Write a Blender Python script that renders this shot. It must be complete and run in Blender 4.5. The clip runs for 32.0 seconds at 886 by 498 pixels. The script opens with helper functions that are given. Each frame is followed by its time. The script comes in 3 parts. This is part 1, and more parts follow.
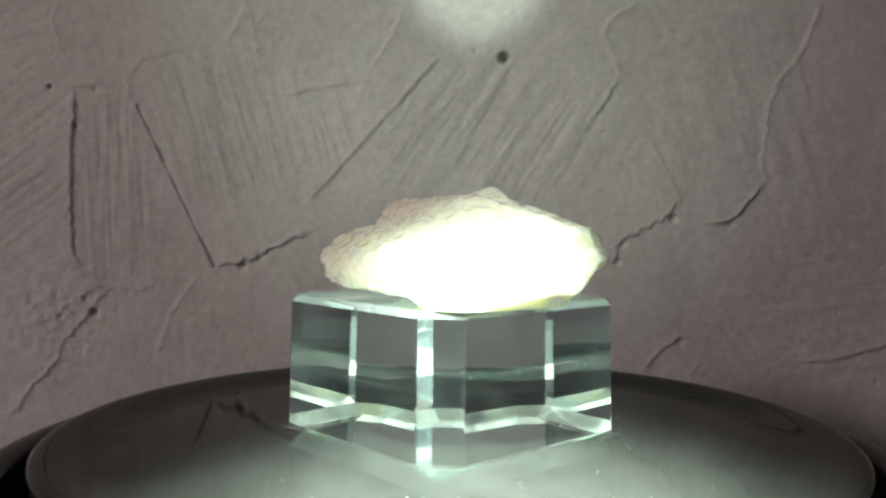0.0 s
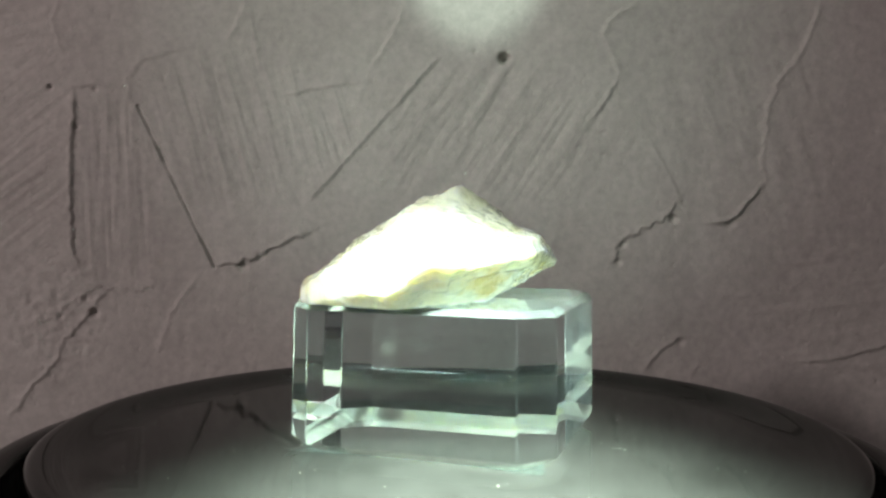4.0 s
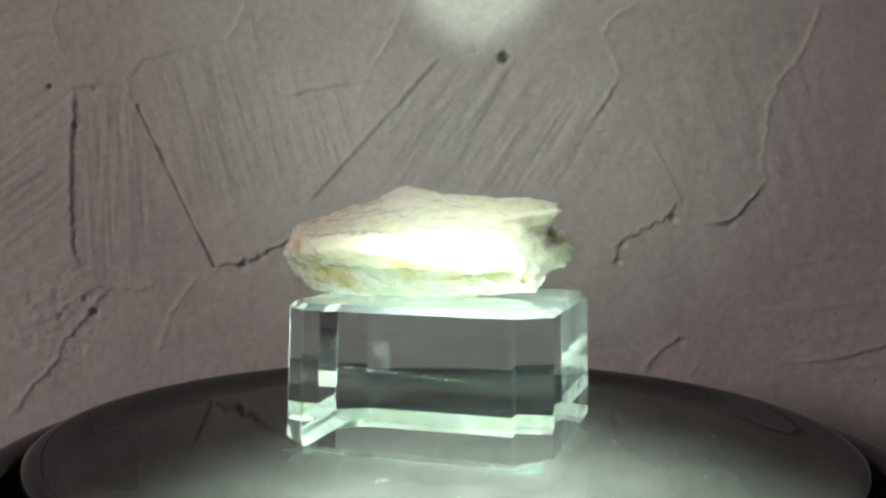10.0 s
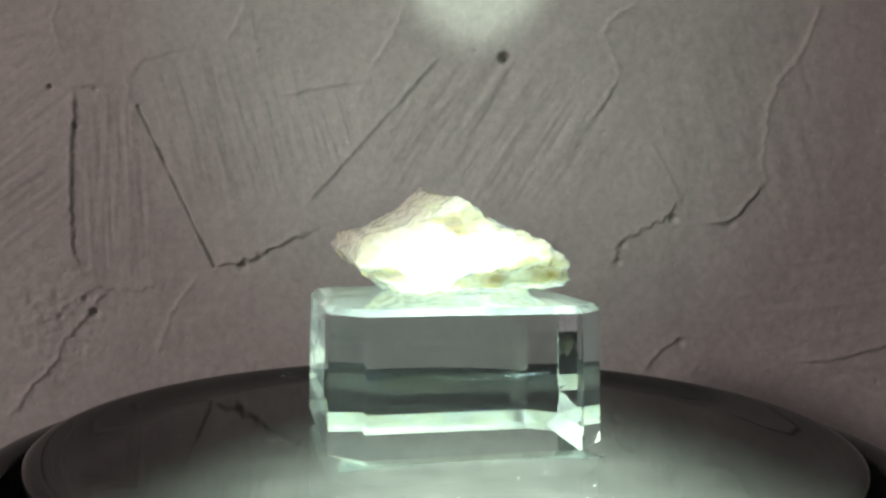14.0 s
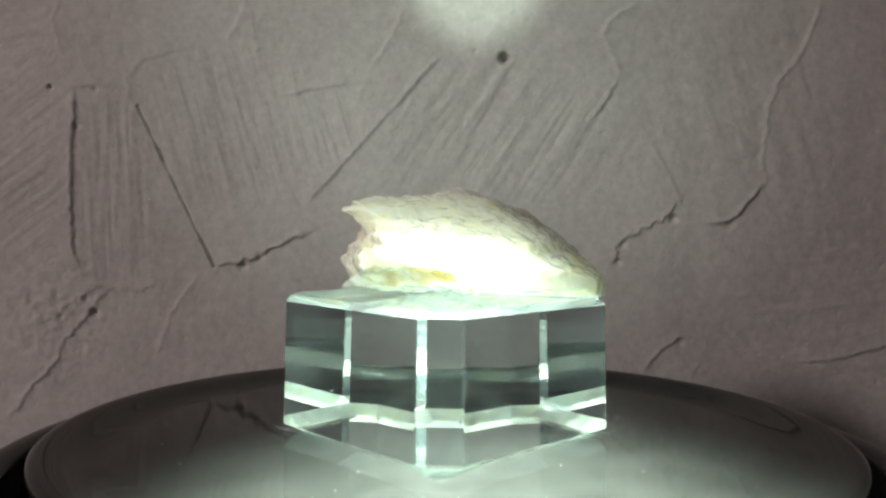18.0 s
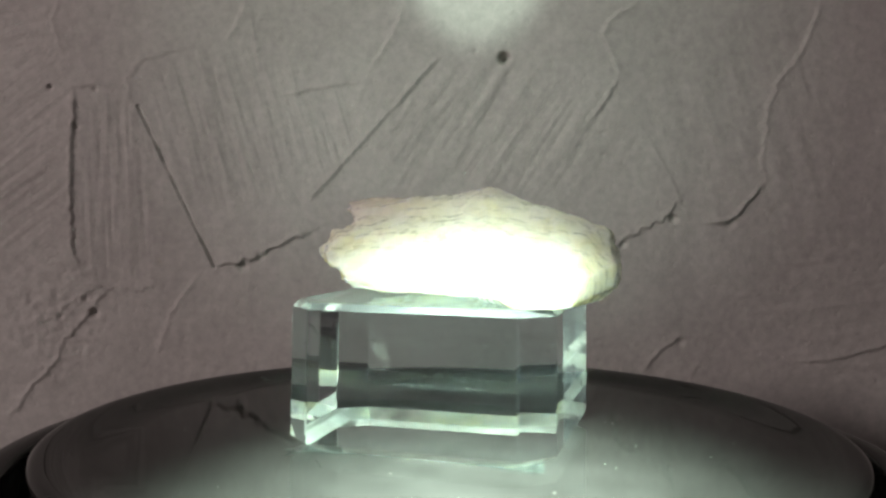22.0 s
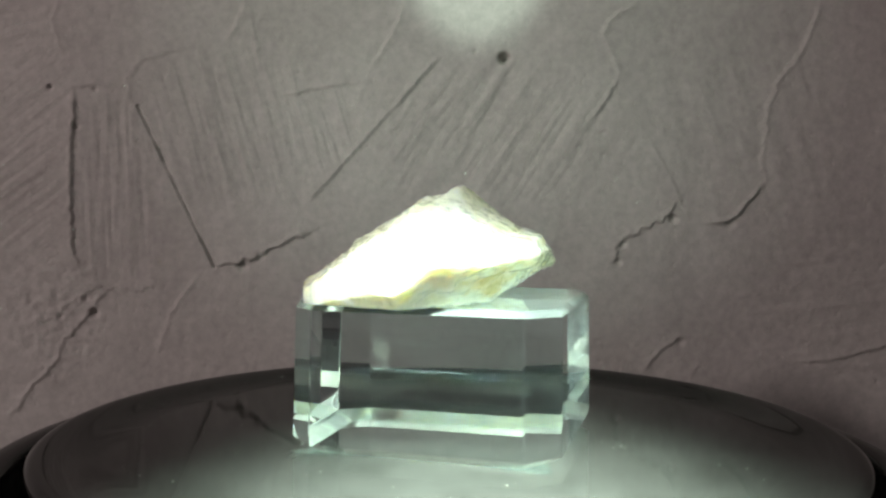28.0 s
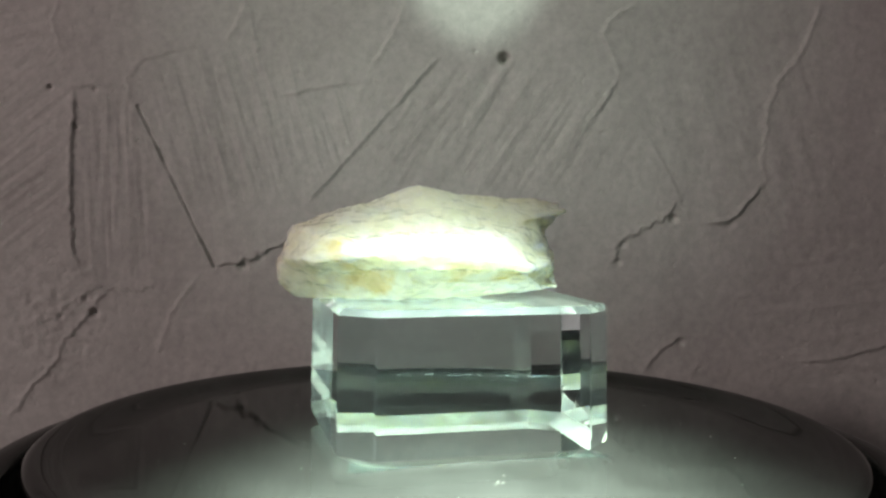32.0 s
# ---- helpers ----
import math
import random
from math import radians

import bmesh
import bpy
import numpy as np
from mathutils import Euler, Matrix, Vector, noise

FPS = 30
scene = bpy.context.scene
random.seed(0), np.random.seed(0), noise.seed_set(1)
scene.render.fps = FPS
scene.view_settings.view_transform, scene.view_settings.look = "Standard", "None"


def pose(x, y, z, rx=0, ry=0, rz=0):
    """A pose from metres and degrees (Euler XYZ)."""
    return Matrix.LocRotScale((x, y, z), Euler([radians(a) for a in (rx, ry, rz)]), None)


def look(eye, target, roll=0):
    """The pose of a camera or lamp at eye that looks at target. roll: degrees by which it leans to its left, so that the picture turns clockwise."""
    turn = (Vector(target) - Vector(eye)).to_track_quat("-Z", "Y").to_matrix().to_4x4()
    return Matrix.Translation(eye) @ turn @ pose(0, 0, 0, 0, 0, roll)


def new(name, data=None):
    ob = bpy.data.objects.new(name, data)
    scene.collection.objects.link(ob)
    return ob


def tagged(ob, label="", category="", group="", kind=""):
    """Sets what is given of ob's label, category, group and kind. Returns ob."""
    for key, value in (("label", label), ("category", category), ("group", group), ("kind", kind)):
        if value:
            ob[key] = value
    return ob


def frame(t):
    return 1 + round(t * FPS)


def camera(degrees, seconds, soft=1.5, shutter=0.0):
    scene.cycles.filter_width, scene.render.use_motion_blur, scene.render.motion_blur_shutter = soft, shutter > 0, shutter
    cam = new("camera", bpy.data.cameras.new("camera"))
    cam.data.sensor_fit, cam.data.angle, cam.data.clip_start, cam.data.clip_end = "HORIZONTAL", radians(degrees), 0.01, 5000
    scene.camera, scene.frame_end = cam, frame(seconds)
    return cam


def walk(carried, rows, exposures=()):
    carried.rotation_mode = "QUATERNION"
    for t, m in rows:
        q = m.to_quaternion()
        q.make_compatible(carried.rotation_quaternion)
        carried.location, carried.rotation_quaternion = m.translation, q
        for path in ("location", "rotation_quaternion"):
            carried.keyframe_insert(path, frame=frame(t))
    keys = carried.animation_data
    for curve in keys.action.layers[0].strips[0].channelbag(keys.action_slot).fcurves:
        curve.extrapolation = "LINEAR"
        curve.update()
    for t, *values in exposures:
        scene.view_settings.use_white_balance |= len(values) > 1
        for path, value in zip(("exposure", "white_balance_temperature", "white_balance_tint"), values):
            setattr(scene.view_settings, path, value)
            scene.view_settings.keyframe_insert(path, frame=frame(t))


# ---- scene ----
import itertools

# A stone on a crystal block, on a slowly turning black plate, before a plastered wall.
# The turntable's axis is the z axis; z = 0 is the rim of the plate.

SECONDS = 32.0
SPEED = -14.903                       # degrees a second, clockwise from above
START = 41.48                         # turn of the block at 0 s

cam = camera(52.11, SECONDS, soft=2.5)
EYE = (-0.00113, -0.17918, 0.04217)
VIEW = look(EYE, (EYE[0], EYE[1] + 1.0, EYE[2] - 0.04162), 0.46)
walk(cam, [(0.0, VIEW), (SECONDS, VIEW)], [
    (0.0, 0.05), (3.0, 0.05), (6.0, -0.1), (9.0, 0.0), (14.0, 0.0), (17.0, 0.15), (18.0, 0.1), (20.0, 0.0), (22.0, 0.0),
    (23.0, -0.1), (25.0, -0.12), (28.0, -0.06), (29.0, -0.06), (30.0, -0.16), (SECONDS, -0.18)])

# ---- light ----
world = bpy.data.worlds.new("world")
world.use_nodes = True
scene.world = world
world.node_tree.nodes["Background"].inputs[0].default_value = (1.0, 0.9, 0.88, 1)
world.node_tree.nodes["Background"].inputs[1].default_value = 0.05


def lamp(name, kind, eye, target, power, colour):
    data = bpy.data.lights.new(name, kind)
    data.energy, data.color = power, colour
    ob = new(name, data)
    ob.matrix_world = look(eye, target)
    return ob


# the lamp head over the camera: a narrow cold beam on the plate and the stone, and its wider spill up the wall
LAMP = (-0.050, -0.500, 0.456)
COLD = (0.79, 1.0, 0.85)
beam = lamp("ring_lamp_beam", "SPOT", LAMP, (0.004, -0.062, 0.0), 800.0, COLD)
beam.data.shadow_soft_size = 0.02
beam.data.spot_size, beam.data.spot_blend = radians(8.9), 1.0
core = lamp("ring_lamp_core", "SPOT", LAMP, (0.003, -0.024, 0.022), 57.0, COLD)
core.data.shadow_soft_size = 0.02
core.data.spot_size, core.data.spot_blend = radians(5.0), 1.0
spill = lamp("ring_lamp_spill", "SPOT", LAMP, (0.004, 0.127, 0.122), 6.5, COLD)
spill.data.shadow_soft_size = 0.02
spill.data.spot_size, spill.data.spot_blend = radians(21.0), 1.0
# added spot, standing in for the beam reflected off the block's top face
reflection_spot = lamp("added_reflection_spot", "SPOT", LAMP, (0.0090, 0.127, 0.1265), 19.0, COLD)
reflection_spot.data.shadow_soft_size = 0.005
reflection_spot.data.spot_size, reflection_spot.data.spot_blend = radians(4.4), 0.6

# the room's warm lamp, to the left behind the camera
room_lamp = lamp("room_lamp", "AREA", (-0.90, -0.85, 0.54), (0.0, 0.1, 0.0), 7.6, (1.0, 0.845, 0.835))
room_lamp.data.shape, room_lamp.data.size = "DISK", 0.18


# light is caught many times between the faces of the crystal
scene.cycles.max_bounces, scene.cycles.glossy_bounces, scene.cycles.transmission_bounces = 24, 16, 24


# ---- materials ----
class Shade:
    """A node material with a Principled BSDF and short ways to add nodes."""

    def __init__(self, name, rough=0.5, colour=(0.5, 0.5, 0.5)):
        self.mat = bpy.data.materials.new(name)
        self.mat.use_nodes = True
        self.tree = self.mat.node_tree
        self.bsdf = self.tree.nodes["Principled BSDF"]
        self.set("Roughness", rough)
        self.set("Base Color", (*colour, 1))
        self.co = self.node("ShaderNodeTexCoord").outputs["Object"]

    def node(self, kind, data_type="", blend_type="", operation=""):
        n = self.tree.nodes.new(kind)
        if data_type:
            n.data_type = data_type
        if blend_type:
            n.blend_type = blend_type
        if operation:
            n.operation = operation
        return n

    def link(self, a, b):
        self.tree.links.new(a, b)

    def set(self, socket, value):
        self.bsdf.inputs[socket].default_value = value

    def noise(self, scale, detail=4, rough=0.5, squash=(1, 1, 1), turn=(0, 0, 0)):
        m = self.node("ShaderNodeMapping")
        m.inputs["Scale"].default_value = squash
        m.inputs["Rotation"].default_value = turn
        self.link(self.co, m.inputs["Vector"])
        n = self.node("ShaderNodeTexNoise")
        n.inputs["Scale"].default_value, n.inputs["Detail"].default_value = scale, detail
        n.inputs["Roughness"].default_value = rough
        self.link(m.outputs[0], n.inputs["Vector"])
        return n.outputs["Fac"]

    def ramp(self, fac, *stops):
        r = self.node("ShaderNodeValToRGB")
        el = r.color_ramp.elements
        while len(el) < len(stops):
            el.new(0.5)
        for e, (p, c) in zip(el, stops):
            e.position, e.color = p, (*c, 1) if len(c) == 3 else c
        self.link(fac, r.inputs[0])
        return r.outputs[0]

    def mix(self, fac, a, b, how="MIX"):
        m = self.node("ShaderNodeMix", data_type="RGBA", blend_type=how)
        for sock, v in ((m.inputs[0], fac), (m.inputs[6], a), (m.inputs[7], b)):
            if isinstance(v, (int, float)):
                sock.default_value = v
            elif isinstance(v, tuple):
                sock.default_value = (*v, 1)
            else:
                self.link(v, sock)
        return m.outputs[2]

    def to(self, out, socket):
        self.link(out, self.bsdf.inputs[socket])

    def bump(self, height, strength=0.3, distance=0.0005, under=None):
        b = self.node("ShaderNodeBump")
        b.inputs["Strength"].default_value, b.inputs["Distance"].default_value = strength, distance
        self.link(height, b.inputs["Height"])
        if under:
            self.link(under, b.inputs["Normal"])
        self.link(b.outputs[0], self.bsdf.inputs["Normal"])
        return b.outputs[0]


def grey(v):
    return (v, v, v)


def plaster_material():
    s = Shade("grey_plaster", 0.85)
    wide = s.ramp(s.noise(14, 4, 0.6), (0.3, (0.41, 0.387, 0.365)), (0.7, (0.50, 0.478, 0.452)))
    fine = s.ramp(s.noise(420, 4, 0.6), (0.3, grey(0.80)), (0.7, grey(1.0)))
    s.to(s.mix(1.0, wide, fine, "MULTIPLY"), "Base Color")
    b = s.bump(s.noise(260, 6, 0.65), 0.24, 0.0006)
    s.bump(s.noise(1500, 3, 0.6), 0.25, 0.0002, b)
    return s.mat


def plate_material():
    s = Shade("black_acrylic", 0.09, (0.03, 0.03, 0.03))
    s.set("IOR", 1.155)
    dust = s.ramp(s.noise(60, 6, 0.7), (0.35, (0.017, 0.017, 0.016)), (0.75, (0.030, 0.030, 0.0285)))
    s.to(dust, "Base Color")
    s.to(s.ramp(s.noise(40, 4, 0.6), (0.3, grey(0.025)), (0.75, grey(0.06))), "Roughness")
    return s.mat


def glass_material(name, film, rough, tint=(0.68, 0.84, 0.90), haze=0.0):
    """Clear crystal under a thin film of dust and finger marks."""
    s = Shade(name, rough, (0.76, 0.885, 0.87))
    s.set("Transmission Weight", 1.0)
    s.set("IOR", 1.52)
    dirt = s.node("ShaderNodeBsdfDiffuse")
    dirt.inputs["Color"].default_value = (*tint, 1)
    # a haze of fine dust passes most of the light on, spread out
    pale = s.node("ShaderNodeBsdfTranslucent")
    pale.inputs["Color"].default_value = (*tint, 1)
    veil = s.node("ShaderNodeMixShader")
    veil.inputs[0].default_value = haze
    s.link(dirt.outputs[0], veil.inputs[1])
    s.link(pale.outputs[0], veil.inputs[2])
    both = s.node("ShaderNodeMixShader")
    s.link(s.ramp(s.noise(95, 5, 0.65), (0.30, grey(film * 0.6)), (0.56, grey(film)), (0.74, grey(film * 1.9))), both.inputs[0])
    s.link(s.bsdf.outputs[0], both.inputs[1])
    s.link(veil.outputs[0], both.inputs[2])
    s.link(both.outputs[0], s.tree.nodes["Material Output"].inputs["Surface"])
    return s.mat


def stone_material():
    s = Shade("white_quartz", 0.42)
    base = s.ramp(s.noise(70, 5, 0.6), (0.3, (0.76, 0.735, 0.58)), (0.7, (0.84, 0.825, 0.71)))
    seam = s.ramp(s.noise(60, 5, 0.6, (0.35, 0.35, 2.6)), (0.52, grey(0)), (0.72, grey(0.5)))
    tone = s.mix(seam, base, (0.78, 0.69, 0.46))
    # iron stains: a wide tan one low on a flank, a small brown one in a cleft at the broken end
    for centre, wide, colour in (((0.0138, -0.0190, 0.0300), 0.0118, (0.66, 0.51, 0.19)), ((0.0188, -0.0030, 0.0305), 0.0085, (0.70, 0.60, 0.30)),
                                 ((0.0165, 0.0070, 0.0295), 0.0080, (0.72, 0.63, 0.35)), ((-0.0140, 0.0185, 0.0300), 0.0095, (0.66, 0.56, 0.27)),
                                 ((-0.0040, 0.0205, 0.0295), 0.0085, (0.66, 0.56, 0.29)), ((0.0160, -0.0240, 0.0350), 0.0050, (0.70, 0.58, 0.30)),
                                 ((-0.0008, 0.0206, 0.0385), 0.0026, (0.26, 0.16, 0.05))):
        d = s.node("ShaderNodeVectorMath", operation="DISTANCE")
        s.link(s.co, d.inputs[0])
        d.inputs[1].default_value = centre
        m = s.node("ShaderNodeMath", operation="MULTIPLY_ADD")
        m.inputs[1].default_value = 1 / wide
        s.link(d.outputs["Value"], m.inputs[0])
        s.link(s.noise(260, 4, 0.6), m.inputs[2])
        tone = s.mix(s.ramp(m.outputs[0], (0.75, grey(0.75)), (1.0, grey(0))), tone, colour)
    s.to(tone, "Base Color")
    s.set("Subsurface Weight", 1.0)
    s.set("Subsurface Radius", (1.0, 0.92, 0.60))
    s.set("Subsurface Scale", 0.0052)
    s.to(s.ramp(s.noise(420, 3), (0.38, grey(0.08)), (0.60, grey(0.42))), "Roughness")
    # a sugary glitter of tiny crystal faces
    s.set("Coat Weight", 0.22)
    s.set("Coat Roughness", 0.08)
    sugar = s.node("ShaderNodeTexVoronoi")
    sugar.inputs["Scale"].default_value = 750
    s.link(s.co, sugar.inputs["Vector"])
    glitter = s.node("ShaderNodeBump")
    glitter.inputs["Strength"].default_value, glitter.inputs["Distance"].default_value = 0.7, 0.0006
    s.link(sugar.outputs["Distance"], glitter.inputs["Height"])
    s.link(glitter.outputs[0], s.bsdf.inputs["Coat Normal"])
    # small crystal faces over a soft waviness
    cells = s.node("ShaderNodeTexVoronoi")
    cells.inputs["Scale"].default_value = 420
    s.link(s.co, cells.inputs["Vector"])
    b = s.bump(s.noise(260, 3, 0.5), 0.07, 0.0006)
    s.bump(cells.outputs["Distance"], 0.05, 0.0004, b)
    return s.mat


def plain_material(name, colour, rough, scale=30):
    s = Shade(name, rough)
    dark = tuple(c * 0.85 for c in colour)
    s.to(s.ramp(s.noise(scale, 5, 0.6), (0.3, dark), (0.7, colour)), "Base Color")
    s.bump(s.noise(scale * 12, 3), 0.15, 0.0004)
    return s.mat


PLASTER = plaster_material()
PLATE = plate_material()
GLASS = glass_material("crystal_glass", 0.018, 0.0, haze=0.993)
# pale film on the foot rim imitates bright reflections in its polished bevel
PALE_RIM = glass_material("pale_rim_glass", 0.17, 0.03, (0.88, 0.91, 0.80))
BLUNT_EDGE = glass_material("blunt_glass_edge", 0.006, 0.05)
TOP_EDGE = glass_material("honed_glass_edge", 0.13, 0.05, (0.78, 0.88, 0.88))
CUT_CORNER = glass_material("cut_corner_glass", 0.032, 0.0, (0.74, 0.87, 0.93), 0.985)
DUSTY_FOOT = glass_material("dusty_glass_foot", 0.010, 0.0, (0.88, 0.91, 0.82))
DUSTY_TOP = glass_material("dusty_glass_top", 0.075, 0.0, (0.84, 0.91, 0.89), 0.55)
STONE = stone_material()
FILM = glass_material("clear_film", 0.0008, 0.03)
CHIPPED = glass_material("chipped_glass", 0.34, 0.3)
BLACK = plain_material("black_plastic", (0.018, 0.018, 0.019), 0.28, 80)
TABLE = plain_material("grey_laminate", (0.22, 0.21, 0.20), 0.5)
ROOM = plain_material("room_paint", (0.36, 0.35, 0.36), 0.9, 4)
DUST = plain_material("pale_dust", (0.45, 0.45, 0.42), 0.7, 800)


# ---- building helpers ----
def mesh_of(name, bm, material, smooth=False):
    me = bpy.data.meshes.new(name)
    bm.to_mesh(me)
    bm.free()
    me.materials.append(material)
    if smooth:
        me.polygons.foreach_set("use_smooth", [True] * len(me.polygons))
    return me


def part(name, bm, material, parent, label="", smooth=False):
    ob = new(name, mesh_of(name, bm, material, smooth))
    ob.parent = parent
    if label:
        tagged(ob, label)
    return ob


def box(bm, x0, x1, y0, y1, z0, z1):
    vs = [bm.verts.new(p) for p in ((x0, y0, z0), (x1, y0, z0), (x1, y1, z0), (x0, y1, z0),
                                    (x0, y0, z1), (x1, y0, z1), (x1, y1, z1), (x0, y1, z1))]
    for f in ((3, 2, 1, 0), (4, 5, 6, 7), (0, 1, 5, 4), (1, 2, 6, 5), (2, 3, 7, 6), (3, 0, 4, 7)):
        bm.faces.new([vs[i] for i in f])


def lathe(bm, profile, steps=192, cx=0.0, cy=0.0):
    """A closed profile of (radius, z) turned round the z axis; a radius of 0 closes on the axis."""
    rings = []
    for r, z in profile:
        if r == 0:
            rings.append([bm.verts.new((cx, cy, z))])
        else:
            rings.append([bm.verts.new((cx + r * math.cos(a), cy + r * math.sin(a), z))
                          for a in (2 * math.pi * k / steps for k in range(steps))])
    for a, b in zip(rings, rings[1:]):
        for k in range(steps):
            j = (k + 1) % steps
            loop = [a[k % len(a)], a[j % len(a)], b[j % len(b)], b[k % len(b)]]
            seen = []
            for v in loop:
                if v not in seen:
                    seen.append(v)
            if len(seen) > 2:
                bm.faces.new(seen)
    bmesh.ops.recalc_face_normals(bm, faces=bm.faces)


# ---- the plastered wall ----
WALL_Y = 0.1273


def value_noise(u, v, seed):
    """Smooth random values between -1 and 1 on a unit lattice."""
    rng = np.random.default_rng(seed)
    tab = rng.uniform(-1, 1, (64, 64))
    iu, iv = np.floor(u).astype(int), np.floor(v).astype(int)
    fu, fv = u - iu, v - iv
    fu, fv = fu * fu * (3 - 2 * fu), fv * fv * (3 - 2 * fv)
    a, b = tab[iu % 64, iv % 64], tab[(iu + 1) % 64, iv % 64]
    c, d = tab[iu % 64, (iv + 1) % 64], tab[(iu + 1) % 64, (iv + 1) % 64]
    return (a * (1 - fu) + b * fu) * (1 - fv) + (c * (1 - fu) + d * fu) * fv


def ledge(X, Z, points, high, lip=0.5, reach=9.0, rough=0.25, seed=1):
    """The edge that a trowel left: raised to the left of the line's run, falling off sharply to the right. Millimetres."""
    best = np.full(X.shape, 1e9)
    side = np.zeros(X.shape)
    fade = np.zeros(X.shape)
    lengths = [math.dist(a, b) for a, b in zip(points, points[1:])]
    total, gone = sum(lengths), 0.0
    wob = value_noise(X / 2.2, Z / 2.2, seed) * rough * 1.6 + value_noise(X / 0.8, Z / 0.8, seed + 1) * rough * 0.6
    for (x0, z0), (x1, z1), n in zip(points, points[1:], lengths):
        ux, uz = (x1 - x0) / n, (z1 - z0) / n
        along = np.clip((X - x0) * ux + (Z - z0) * uz, 0, n)
        dx, dz = X - x0 - along * ux, Z - z0 - along * uz
        dist = np.hypot(dx, dz)
        sgn = np.sign(-uz * dx + ux * dz)
        near = dist < best
        best = np.where(near, dist, best)
        side = np.where(near, sgn, side)
        s = (gone + along) / total
        fade = np.where(near, np.clip(np.minimum(s, 1 - s) * total / 5.0 + 0.15, 0, 1), fade)
        gone += n
    d = best * side + wob
    step = 0.5 + 0.5 * np.tanh(d / 0.48)
    body = step * np.exp(-np.maximum(d, 0) / reach)
    ridge = np.exp(-((d - 0.7) / 0.8) ** 2)
    gate = np.exp(-(np.maximum(best - reach * 1.6, 0) / 4.0) ** 2)
    return 0.72 * (high * body + high * lip * ridge) * fade * gate


def groove(X, Z, points, deep, wide, seed):
    """A narrow scratch along a line. Millimetres."""
    best = np.full(X.shape, 1e9)
    for (x0, z0), (x1, z1) in zip(points, points[1:]):
        n = math.dist((x0, z0), (x1, z1))
        ux, uz = (x1 - x0) / n, (z1 - z0) / n
        along = np.clip((X - x0) * ux + (Z - z0) * uz, 0, n)
        best = np.minimum(best, np.hypot(X - x0 - along * ux, Z - z0 - along * uz))
    vary = 0.75 + 0.5 * value_noise(X / 5, Z / 5, seed)
    return -deep * vary * np.exp(-(best / wide) ** 2)


def strokes(X, Z, cx, cz, rx, rz, angle, high, pitch, seed):
    """Fine parallel trowel lines inside a soft oval field; the angle is that of the lines."""
    a = radians(angle)
    u, v = X * math.cos(a) + Z * math.sin(a), -X * math.sin(a) + Z * math.cos(a)
    v = v + 0.8 * value_noise(u / 18, v / 9, seed + 5)
    lines = value_noise(u / 26, v / pitch, seed) + 0.5 * value_noise(u / 11, v / (pitch * 0.45), seed + 1)
    gate = np.exp(-(((X - cx) / rx) ** 2 + ((Z - cz) / rz) ** 2) ** 2)
    return 2.5 * high * lines * gate


